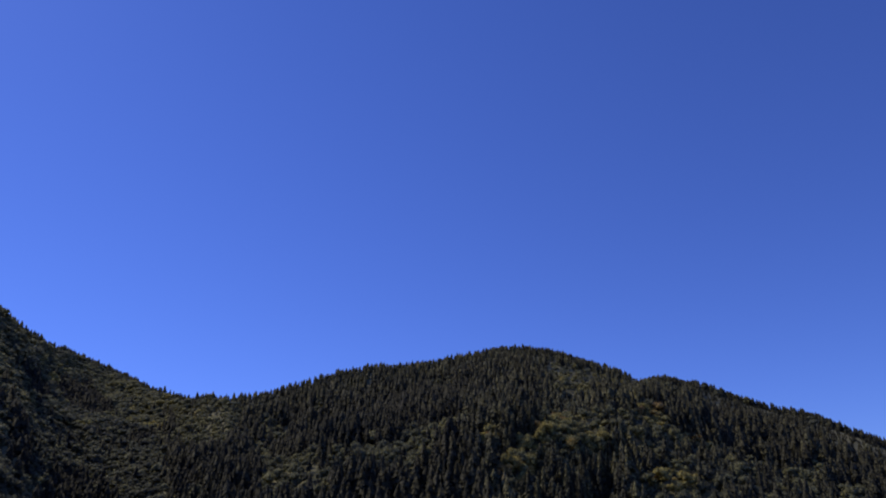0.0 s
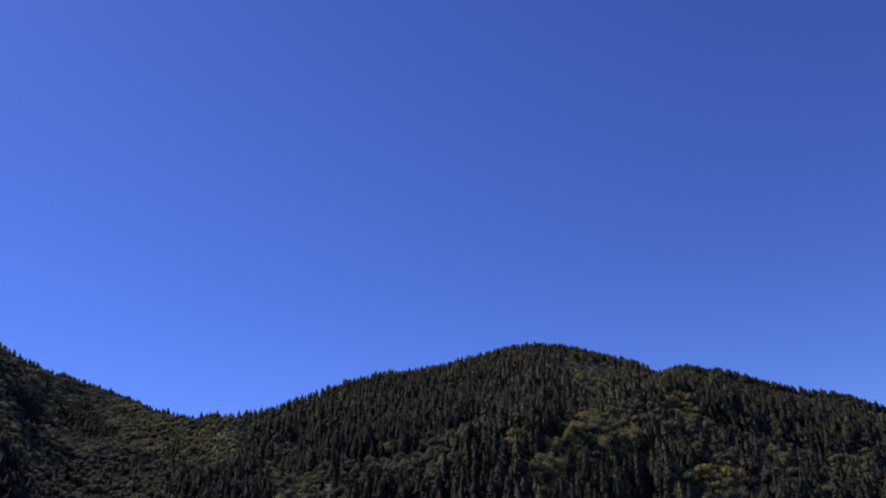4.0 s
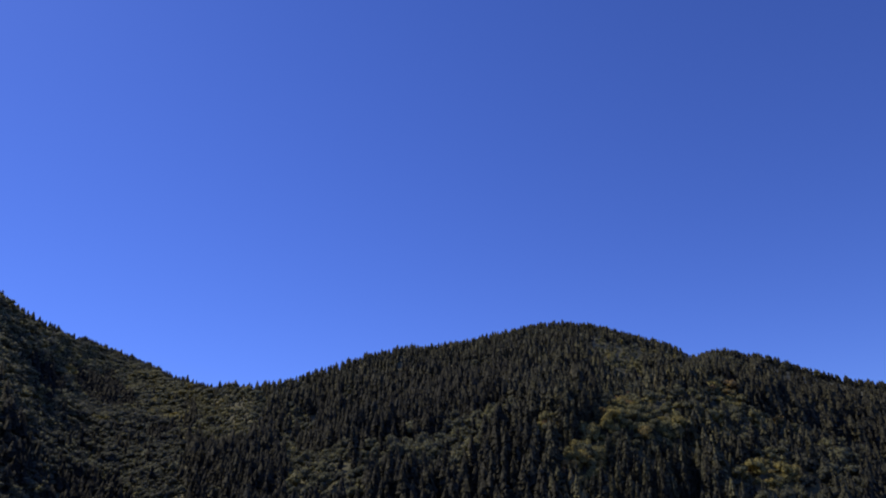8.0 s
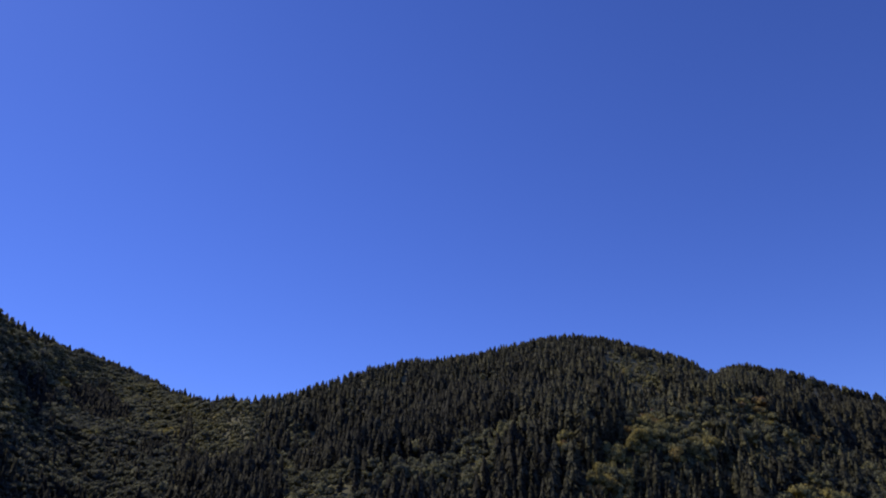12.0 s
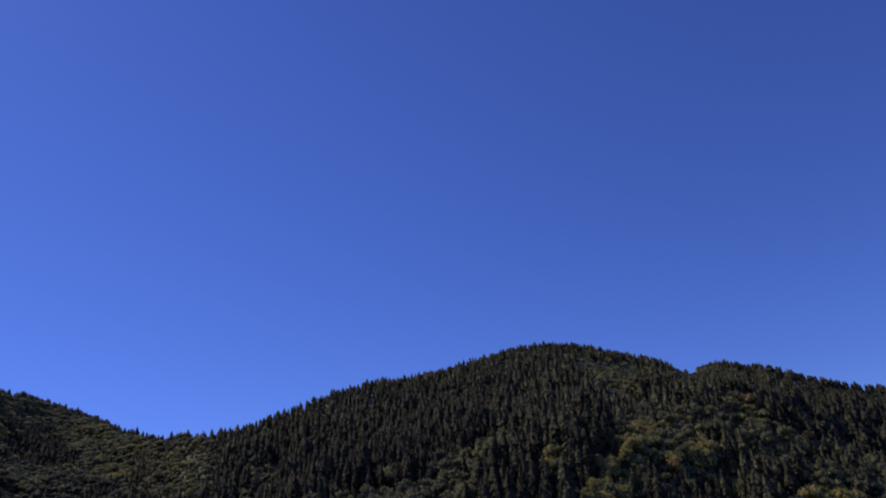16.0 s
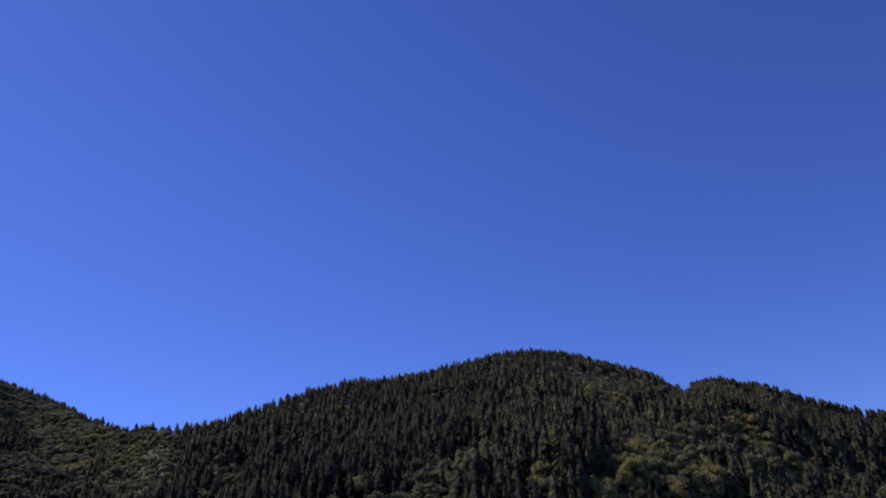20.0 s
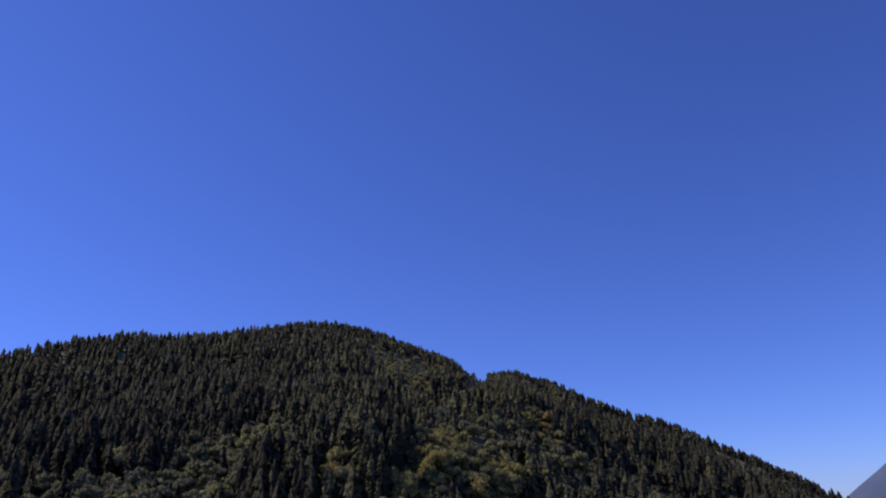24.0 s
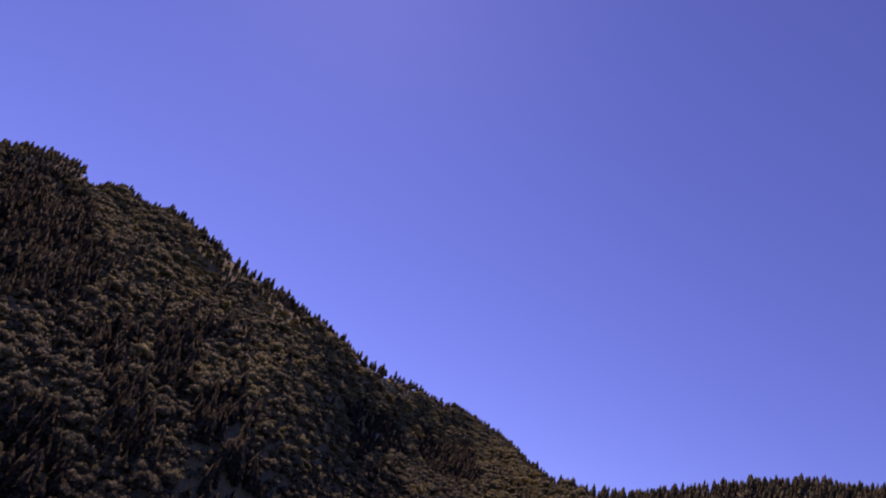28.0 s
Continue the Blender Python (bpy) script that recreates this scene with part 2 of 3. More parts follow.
def ground_height(x, y):
    x, y = np.asarray(x, float), np.asarray(y, float)
    az, r = polar(x, y)
    allc = CREST + CREST_LEFT
    rc = smooth_curve(az, [c[0] for c in allc], [c[1] for c in allc])
    zc = smooth_curve(az, [c[0] for c in allc], [c[2] for c in allc])
    s = r / rc
    leftness = np.clip((az - 20) / 14, 0, 1)
    g = smooth_curve(s, PROFILE_S, PROFILE_G) * (1 - leftness) + smooth_curve(s, PROFILE_S, LEFT_G) * leftness
    z = FLOOR + (zc - FLOOR) * g
    rs = smooth_curve(az, [c[0] for c in SHOULDER], [c[1] for c in SHOULDER])
    zs = smooth_curve(az, [c[0] for c in SHOULDER], [c[2] for c in SHOULDER])
    z2 = FLOOR + (zs - FLOOR) * smooth_curve(r / rs, PROFILE_S, PROFILE_G)
    z = np.maximum(z, z2)
    fade = np.clip((1.0 - s) / 0.12, 0, 1) * np.clip((s - 0.2) / 0.15, 0, 1) * np.clip((1.0 - r / rs) / 0.1 + (az > -19) * 9, 0, 1)
    for x0, y0, x1, y1, high, wide in SPURS:
        t = np.clip(((x - x0) * (x1 - x0) + (y - y0) * (y1 - y0)) / ((x1 - x0) ** 2 + (y1 - y0) ** 2), 0, 1)
        d = np.hypot(x - x0 - t * (x1 - x0), y - y0 - t * (y1 - y0))
        z = z + fade * high * np.exp(-(d / wide) ** 2)
    nose = np.full(x.shape, -500.0)
    for (x0, y0, z0), (x1, y1, z1) in zip(NOSE, NOSE[1:]):
        long2 = (x1 - x0) ** 2 + (y1 - y0) ** 2
        t = np.clip(((x - x0) * (x1 - x0) + (y - y0) * (y1 - y0)) / long2, 0, 1)
        dx, dy = x - x0 - t * (x1 - x0), y - y0 - t * (y1 - y0)
        d = np.sqrt(dx * dx + dy * dy + 15.0**2) - 15.0
        nose = np.maximum(nose, z0 + t * (z1 - z0) - np.where(dx * (y1 - y0) - dy * (x1 - x0) > 0, 0.50, 0.62) * d - d * d / 260)
    z = np.where(nose > z - 40, 0.5 * (z + nose + np.sqrt((z - nose) ** 2 + 16.0)), z)
    rough = np.clip((s - 0.15) / 0.2, 0, 1)
    z = z + rough * (fbm(x, y, 150.0, 3) - 0.5) * 26 * fade + rough * (fbm(x, y, 40.0, 5) - 0.5) * 6
    # behind the valley the land falls to gentle far hills
    far = np.clip((r - 2350) / 900, 0, 1)
    away = 45 * fbm(x, y, 900.0, 8) - 20
    hidden = np.clip((np.abs(az - 8) - 72) / 40, 0, 1) * np.clip((r - 500) / 500, 0, 1)
    z = z * (1 - np.maximum(far, hidden)) + away * np.maximum(far, hidden)
    return z


def sheet(name, verts, faces, mat, smooth=False):
    me = bpy.data.meshes.new(name)
    me.vertices.add(len(verts))
    me.vertices.foreach_set("co", np.ascontiguousarray(verts, np.float32).ravel())
    k = faces.shape[1]
    me.loops.add(faces.size)
    me.loops.foreach_set("vertex_index", np.ascontiguousarray(faces, np.int32).ravel())
    me.polygons.add(len(faces))
    me.polygons.foreach_set("loop_start", np.arange(0, faces.size, k, dtype=np.int32))
    me.polygons.foreach_set("loop_total", np.full(len(faces), k, np.int32))
    if smooth:
        me.polygons.foreach_set("use_smooth", np.ones(len(faces), bool))
    me.materials.append(mat)
    me.update(calc_edges=True)
    return me


# one sheet of ground, finer on the slopes, out to the horizon
rings = np.concatenate([np.linspace(1, 300, 12), np.linspace(310, 2150, 180), np.geomspace(2180, 4700, 30)])
turns = np.radians(np.concatenate([np.arange(-180, -60, 3.0), np.arange(-60, 80, 0.5), np.arange(80, 180, 3.0)]))
rr, aa = np.meshgrid(rings, turns, indexing="ij")
gx, gy = HUB_X - np.sin(aa) * rr, HUB_Y + np.cos(aa) * rr
gz = ground_height(gx, gy)
nr, na = rr.shape
ids = np.arange(nr * na).reshape(nr, na)
nxt = np.roll(ids, -1, axis=1)
quads = np.stack([ids[:-1], ids[1:], nxt[1:], nxt[:-1]], -1).reshape(-1, 4)
ground = new("ground", sheet("ground", np.stack([gx, gy, gz], -1).reshape(-1, 3), quads, SOIL, True))
tagged(ground, "brown and olive forest floor covering the valley and hills", "ground", kind="structure")

# a far mountain beyond the valley's mouth, distance haze painted into its blue
HAZE, n, l, b = material("painted_haze_slope")
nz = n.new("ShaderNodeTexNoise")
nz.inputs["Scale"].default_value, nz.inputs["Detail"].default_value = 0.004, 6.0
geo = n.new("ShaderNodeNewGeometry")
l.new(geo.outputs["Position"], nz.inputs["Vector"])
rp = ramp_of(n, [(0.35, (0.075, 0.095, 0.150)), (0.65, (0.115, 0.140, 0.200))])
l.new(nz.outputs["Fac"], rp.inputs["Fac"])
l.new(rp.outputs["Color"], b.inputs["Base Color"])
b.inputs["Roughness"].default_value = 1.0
fu, fv = np.meshgrid(np.linspace(-1, 1, 61), np.linspace(-1, 1, 41), indexing="ij")
FAR_HEADING, FAR_REACH = radians(-56.3), 3600.0
fx = HUB_X - math.sin(FAR_HEADING) * FAR_REACH + fu * 900 * math.cos(FAR_HEADING) - fv * 600 * math.sin(FAR_HEADING)
fy = HUB_Y + math.cos(FAR_HEADING) * FAR_REACH + fu * 900 * math.sin(FAR_HEADING) + fv * 600 * math.cos(FAR_HEADING)
fz = 520 * np.clip(1 - np.abs(fu) ** 1.6, 0, 1) * np.clip(1 - np.abs(fv) ** 1.4, 0, 1) * (0.8 + 0.4 * fbm(fx, fy, 500.0, 17)) - 60
ids = np.arange(fu.size).reshape(fu.shape)
quads = np.stack([ids[:-1, :-1], ids[1:, :-1], ids[1:, 1:], ids[:-1, 1:]], -1).reshape(-1, 4)
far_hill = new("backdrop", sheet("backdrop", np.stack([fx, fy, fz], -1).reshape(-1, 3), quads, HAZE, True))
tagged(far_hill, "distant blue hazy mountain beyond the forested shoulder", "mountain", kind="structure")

# ---- trees ----
rng = np.random.default_rng(7)


def fir_crown(seed, tiers=6, points=6, boughs=24, blunt=0.60, broad=0.185):
    """Unit conifer, 1 high: overlapping ragged skirts of drooping boughs round a stem, narrowing to a short tip."""
    r = np.random.default_rng(seed)
    v, f, nn = [], [], []
    lop = r.normal(0, 0.12, 8)                    # boughs grow longer on some sides
    for k in range(tiers):
        u = max(0.0, (k + r.uniform(-0.2, 0.2)) / tiers)
        z = 0.10 + 0.84 * u
        reach = broad * (1 - u) ** blunt * r.uniform(0.86, 1.14)
        deep = (0.84 / tiers) * r.uniform(1.7, 2.2) + 0.03
        off = r.normal(0, 0.010, 2)
        n0, turn, m = len(v), r.uniform(0, 6.28), 2 * points
        v.append((off[0] * 0.4, off[1] * 0.4, min(z + deep, 1.0)))
        nn.append((r.normal(0, 0.2), r.normal(0, 0.2), 1.0))
        for q in range(m):
            a = turn + 6.2832 * (q + r.uniform(-0.25, 0.25)) / m
            w = reach * (1 + lop[int(a / 0.7854) % 8]) * (r.uniform(0.92, 1.28) if q % 2 else r.uniform(0.52, 0.80))
            drop = r.uniform(-0.035, 0.012) if q % 2 else r.uniform(0.0, 0.045)
            v.append((w * math.cos(a) + off[0], w * math.sin(a) + off[1], z + drop))
            b2 = a + r.normal(0, 0.75)
            nn.append((math.cos(b2), math.sin(b2), r.uniform(0.0, 1.1)))
        f += [(n0, n0 + 1 + q, n0 + 1 + (q + 1) % m) for q in range(m)]
    for k in range(boughs):                       # single boughs that stand out of the skirts
        u = 1 - (1 - (k + r.uniform(0, 1)) / boughs) ** 0.7
        z, a = 0.08 + 0.86 * u, 2.39996 * k + r.normal(0, 0.3)
        reach = broad * (1 - u) ** blunt * r.uniform(0.95, 1.35) + 0.006
        ca, sa, w = math.cos(a), math.sin(a), (0.35 + 0.65 * (1 - u)) * 0.62 * r.uniform(0.6, 1.2) / math.sqrt(boughs)
        root = np.array((ca * reach * 0.45, sa * reach * 0.45, z + 0.045 * r.uniform(0.6, 1.3)))
        tip = np.array((ca * reach, sa * reach, z - r.uniform(-0.01, 0.04)))
        across = np.array((-sa, ca, r.normal(0, 0.4))) * w
        n0 = len(v)
        v += [tuple(root - across), tuple(tip), tuple(root + across)]
        f.append((n0, n0 + 1, n0 + 2))
        nn += [(ca + r.normal(0, 0.75), sa + r.normal(0, 0.75), r.uniform(-0.1, 1.2))] * 3
    return outward(np.array(v), np.array(f), np.array(nn))


def outward(v, f, nn):
    """Turns every leaf's winding so that its front faces out of the crown."""
    nn = nn / np.linalg.norm(nn, axis=1)[:, None]
    g = np.cross(v[f[:, 1]] - v[f[:, 0]], v[f[:, 2]] - v[f[:, 0]])
    wrong = (g * nn[f].mean(1)).sum(1) < 0
    f[wrong] = f[wrong][:, ::-1]
    return v, f, nn


def lump(r, centre, size, squash, rough):
    """A lumpy core of dark inner leaves on six corners."""
    v = np.array([(1, 0, 0), (0, 1, 0), (-1, 0, 0), (0, -1, 0), (0, 0, 1), (0, 0, -1)], float)
    f = np.array([(0, 1, 4), (1, 2, 4), (2, 3, 4), (3, 0, 4), (1, 0, 5), (2, 1, 5), (3, 2, 5), (0, 3, 5)])
    v = v * r.uniform(1 - rough, 1 + rough, (6, 1)) * size * np.array([1, 1, squash])
    a = r.uniform(0, 6.28)
    rot = np.array([[math.cos(a), -math.sin(a), 0], [math.sin(a), math.cos(a), 0], [0, 0, 1]])
    return v @ rot.T + centre, f


def leafy_crown(seed, lumps=4, sprays=60, spray=0.10, stick=0.7):
    """Unit broadleaf crown, 1 high: a few dark inner lumps and many loose sprays of leaves standing out of them, with gaps."""
    r = np.random.default_rng(seed)
    vs, fs, ns, n0 = [], [], [], 0
    heads = []
    for k in range(lumps):
        if k == 0:
            c, size = np.array([r.normal(0, 0.03), r.normal(0, 0.03), 0.68]), r.uniform(0.24, 0.29)
        else:
            a = 6.28 * k / (lumps - 1) + r.normal(0, 0.4)
            d = r.uniform(0.17, 0.30)
            c = np.array([math.cos(a) * d, math.sin(a) * d, r.uniform(0.36, 0.74)])
            size = r.uniform(0.15, 0.23)
        heads.append((c, size))
        v, f = lump(r, c, size * 0.95, 0.84, 0.15)
        vs.append(v), fs.append(f + n0), ns.append(v - c + np.array([0, 0, 0.3 * size]))
        n0 += len(v)
    weights = np.array([h[1] ** 2 for h in heads])
    for _ in range(sprays):
        c, size = heads[r.choice(len(heads), p=weights / weights.sum())]
        d = r.normal(0, 1, 3)
        d[2] = abs(d[2]) * 0.9 - 0.15
        d /= np.linalg.norm(d)
        p = c + d * size * np.array([1, 1, 0.85]) * r.uniform(0.84, 1.08)
        side = np.cross(d, r.normal(0, 1, 3))
        side /= np.linalg.norm(side)
        up = np.cross(side, d) * 0.8 + d * r.uniform(-0.1, stick)
        w = spray * r.uniform(0.6, 1.3)
        vs.append(np.array([p - side * w * 0.55 - up * w * 0.3, p + side * w * 0.55 - up * w * 0.3, p + up * w * 0.8]))
        fs.append(np.array([(0, 1, 2)]) + n0)
        ns.append(np.repeat([d + np.array([0, 0, 0.15]) + r.normal(0, 0.40, 3)], 3, 0))
        n0 += 3
    return outward(np.concatenate(vs), np.concatenate(fs), np.concatenate(ns))


def leaf_normals(me, nn):
    """Leaves are lit as the rounded mass that they belong to."""
    at = me.attributes.new("custom_normal", "FLOAT_VECTOR", "POINT")
    at.data.foreach_set("vector", np.ascontiguousarray(nn, np.float32).ravel())


def grow(name, shapes, x, y, z, high, wide, tints, mat):
    """One joined wood out of many single trees, each turned, scaled and tinted on its own."""
    kinds = rng.integers(0, len(shapes), len(x))
    vs, fs, ts, ns, n0 = [], [], [], [], 0
    for k, (v, f, nn) in enumerate(shapes):
        pick = np.nonzero(kinds == k)[0]
        if not len(pick):
            continue
        a = rng.uniform(0, 6.28, len(pick))
        c, s = np.cos(a)[:, None], np.sin(a)[:, None]
        w, h = (wide * high)[pick][:, None], high[pick][:, None]
        lean = rng.normal(0, 0.025, (2, len(pick), 1))
        px = (v[:, 0] * c - v[:, 1] * s) * w + lean[0] * v[:, 2] * h + x[pick][:, None]
        py = (v[:, 0] * s + v[:, 1] * c) * w + lean[1] * v[:, 2] * h + y[pick][:, None]
        pz = v[:, 2] * h + z[pick][:, None]
        vs.append(np.stack([px, py, pz], -1).reshape(-1, 3))
        fs.append((f[None] + (np.arange(len(pick)) * len(v))[:, None, None] + n0).reshape(-1, 3))
        ts.append(np.repeat(tints[pick], len(v)))
        ns.append(np.stack([nn[:, 0] * c - nn[:, 1] * s, nn[:, 0] * s + nn[:, 1] * c, nn[:, 2] + 0 * c], -1).reshape(-1, 3))
        n0 += len(v) * len(pick)
    me = sheet(name, np.concatenate(vs), np.concatenate(fs), mat, True)
    leaf_normals(me, np.concatenate(ns))
    at = me.attributes.new("tint", "FLOAT", "POINT")
    at.data.foreach_set("value", np.concatenate(ts).astype(np.float32))
    return new(name, me)


# standing places: a jittered grid over the slopes
STEP = 7.0
cx, cy = np.meshgrid(np.arange(-1560, 900, STEP), np.arange(200, 1960, STEP))
cx = (cx + rng.uniform(-0.5, 0.5, cx.shape) * STEP).ravel()
cy = (cy + rng.uniform(-0.5, 0.5, cy.shape) * STEP).ravel()
young = np.zeros(len(cx), bool)
ux, uy = np.meshgrid(np.arange(-900, 560, 8.5), np.arange(400, 900, 8.5))       # younger trees fill the gaps on the lower slopes
ux = (ux + rng.uniform(-0.5, 0.5, ux.shape) * 8.5).ravel()
uy = (uy + rng.uniform(-0.5, 0.5, uy.shape) * 8.5).ravel()
vx, vy = np.meshgrid(np.arange(35, 135, 5.0), np.arange(490, 605, 5.0))         # a close thicket on the steep foot of the nose
ux = np.append(ux, (vx + rng.uniform(-2.5, 2.5, vx.shape)).ravel())
uy = np.append(uy, (vy + rng.uniform(-2.5, 2.5, vy.shape)).ravel())
cx, cy, young = np.append(cx, ux), np.append(cy, uy), np.append(young, np.ones(len(ux), bool))
az, rad = polar(cx, cy)
allc = CREST + CREST_LEFT
crest_r = smooth_curve(az, [c[0] for c in allc], [c[1] for c in allc])
should_r = np.where(az < -19.4, smooth_curve(az, [c[0] for c in SHOULDER], [c[1] for c in SHOULDER]), 0)
edge = np.where(az < -19.4, np.maximum(should_r + 25, np.where(az > -24, crest_r + 20, 0)), crest_r + 25)
keep = (az > -66) & (az < 76) & (rad > 300) & (rad < edge)
keep &= ~young | ((az < 12) & (rad < 800)) | ((az > 24) & (rad < 1000))
cx, cy, az, rad, edge, should_r, young = cx[keep], cy[keep], az[keep], rad[keep], edge[keep], should_r[keep], young[keep]
cz = ground_height(cx, cy)
side = np.clip((az - 19) / 5, 0, 1)                        # 1 on the hill beyond the saddle
patch = fbm(cx, cy, 90.0, 21, 3)
grove = fbm(cx, cy, 34.0, 33, 2)
part_up = rad / (edge - 25)
# woodland by its trees, as outlines on the plan: x, y
LOW_GROVES = [[(-205, 747), (-194, 767), (-136, 682), (-124, 654), (-107, 599), (-153, 628)],
              [(-105, 618), (-99, 645), (-85, 649), (-57, 640), (-40, 656), (-38, 689), (-22, 691), (-9, 659), (17, 738), (36, 749),
               (20, 655), (-2, 624), (-10, 591), (-26, 591), (-20, 574), (-100, 596)],
              [(-31, 686), (-4, 650), (1, 724), (18, 769), (37, 682), (27, 651), (12, 653), (-6, 617)],
              [(-166, 639), (-153, 690), (-119, 640), (-98, 591), (-94, 548), (-156, 594)]]
HIGH_GROVES = [[(105, 625), (125, 638), (145, 652), (138, 618), (135, 596), (124, 559), (97, 544), (87, 553), (78, 552)],
               [(202, 644), (239, 691), (257, 695), (224, 653)], [(332, 670), (371, 694), (367, 667), (273, 581), (265, 590)],
               [(331, 602), (371, 624), (350, 594), (296, 554)], [(-19, 1035), (14, 1007), (7, 975), (-19, 1000)],
               [(-190, 1003), (-171, 996), (-168, 966), (-182, 970)], [(-250, 950), (-222, 947), (-205, 905), (-205, 869), (-225, 880)]]
SADDLE_GROVES = [[(-494, 1248), (-300, 1004), (-284, 962), (-284, 883), (-295, 859), (-362, 963)],
                 [(-257, 952), (-213, 943), (-200, 884), (-238, 909)]]
GREEN_GROVES = LOW_GROVES + HIGH_GROVES + SADDLE_GROVES
GOLD_GROVES = [[(30, 597), (50, 580), (46, 563), (28, 568)], [(37, 523), (45, 541), (63, 558), (80, 577), (105, 628), (114, 600), (88, 556), (74, 538), (58, 513)],
               [(150, 536), (168, 556), (184, 561), (194, 545), (186, 527), (162, 518)], [(194, 695), (214, 718), (225, 712), (225, 686), (195, 653)]]
FIR_STANDS = [[(-253, 658), (-269, 730), (-291, 847), (-238, 765), (-172, 652), (-157, 589)],
              [(-724, 1233), (-853, 1626), (-650, 1358), (-601, 1215), (-620, 1124)],
              [(-357, 562), (-380, 623), (-317, 540), (-295, 488)],
              [(-459, 1014), (-449, 1054), (-395, 920), (-417, 929)],
              [(-407, 730), (-377, 785), (-323, 705), (-315, 552)]]
STEEP_STANDS = [[(-525, 586), (-547, 612), (-542, 637), (-435, 587), (-412, 564), (-418, 543)],
                [(-1094, 581), (-1096, 673), (-1025, 683), (-585, 555), (-528, 524), (-510, 489), (-545, 479)],
                [(-398, 455), (-384, 475), (-349, 472), (-315, 458), (-312, 438)],
                [(-419, 567), (-422, 610), (-376, 593), (-355, 547)],
                [(-532, 846), (-672, 1100), (-619, 1079), (-507, 853)],
                [(-498, 522), (-507, 563), (-434, 540), (-440, 518)],
                [(-744, 738), (-712, 764), (-632, 725), (-656, 712)],
                [(-440, 518), (-425, 537), (-369, 521), (-371, 499)]]
SCRUB = [[(156, 1041), (204, 1053), (241, 1036), (195, 925), (158, 915), (144, 950)], [(237, 1030), (276, 1014), (270, 995), (235, 1005)]]
GLADES = [[(-745, 701), (-750, 736), (-719, 752), (-677, 729), (-665, 680)],
          [(-669, 753), (-632, 789), (-587, 814), (-571, 788), (-598, 739)],
          [(-589, 885), (-719, 1138), (-737, 1200), (-615, 958)]]


def inside(outlines, ragged=9.0, before=0.0):
    """Places within the outlines, whose edges wander by some metres, or so far before them on the valley's side."""
    px = cx + (cx - HUB_X) / rad * before + (grove - 0.5) * 2 * ragged
    py = cy + (cy - HUB_Y) / rad * before + (patch - 0.5) * 2 * ragged
    hit = np.zeros(len(cx), bool)
    for line in outlines:
        odd = np.zeros(len(cx), bool)
        for (x0, y0), (x1, y1) in zip(line, line[1:] + line[:1]):
            if y0 != y1:
                odd ^= ((y0 > py) != (y1 > py)) & (px < x0 + (py - y0) * (x1 - x0) / (y1 - y0))
        hit |= odd
    return hit


stands = inside(FIR_STANDS + STEEP_STANDS)
leafy = np.full(len(cx), 0.015)
leafy = np.where((az < -11) & (part_up < 0.74 + 0.2 * (patch - 0.5)), np.where(patch + 0.6 * (grove - 0.5) > 0.50, 0.56, 0.14), leafy)
leafy = np.where((az > 13.5) & (az < 25) & (part_up > 0.6) & (part_up < 0.95), np.where(patch + 0.5 * (grove - 0.5) > 0.45, 0.70, 0.28), leafy)
leafy = np.where(side > 0.9, np.where(patch + 0.5 * (grove - 0.5) > 0.36, 0.975, 0.80), leafy)
leafy = np.where(az < -35, leafy * 0.7, leafy)
leafy = np.where((az > 9) & (az < 22) & (part_up < 0.58), 0.35, leafy)
leafy = np.where(part_up > np.where(side > 0.5, 0.92 + 0.05 * (patch - 0.5), 0.90), 0.0, leafy)
green = inside(GREEN_GROVES)
leafy = np.where(green & (part_up < 0.94), np.where(inside(HIGH_GROVES[:1], 12.0), 0.62, 0.84), leafy)
leafy = np.where(stands, 0.02, leafy)
scrub = inside(SCRUB, 14.0)
leafy = np.where(scrub, 0.72, leafy)
gold = inside(GOLD_GROVES, 5.0)
leafy = np.where(gold, 0.95, leafy)
glade = inside(GLADES)
dark_stand = stands & (side > 0.5)
groves = GREEN_GROVES + GOLD_GROVES + SCRUB
screen = inside(groves, 5.0, 10.0) | inside(groves, 5.0, 20.0) | inside(groves, 5.0, 30.0)
leafy = np.where(inside(groves, 5.0, 10.0) & ~stands, np.maximum(leafy, 0.55), leafy)
brow = (az < -18.5) & (rad > should_r * np.where(az > -25, 0.88, 0.955)) & (rad < should_r + 40)
leafy = np.where(brow | ((az < -18.5) & (rad > should_r * 0.86)), 0.02, leafy)
draw = rng.random(len(cx))
is_leafy = (draw < leafy) | glade
fir = (draw >= leafy) & ~glade
is_leafy &= rng.random(len(cx)) < np.where(glade | scrub, 1.0, np.where(side > 0.5, np.where(rad > 950, 0.84, 0.95), 0.85))
foot = np.hypot(cx - 85, cy - 530) < 55                                # a close young stand at the foot of the nose
crest_fill = np.where(az > 10, 0.52, np.where(az > -1, 0.70, 0.95))             # how closely firs stand on the crest and below it
slope_fill = np.where(screen & (part_up > 0.7), 0.80, np.where(part_up < 0.6, 0.94, 0.88))
fir &= rng.random(len(cx)) < np.where(dark_stand | foot, 0.85, np.where((part_up > 0.94) | brow, crest_fill, slope_fill))
fir &= ~young | (rng.random(len(cx)) < np.where(side > 0.5, 0.1, np.where(foot, 1.0, 0.55)))
is_leafy &= ~young | (leafy > 0.05)

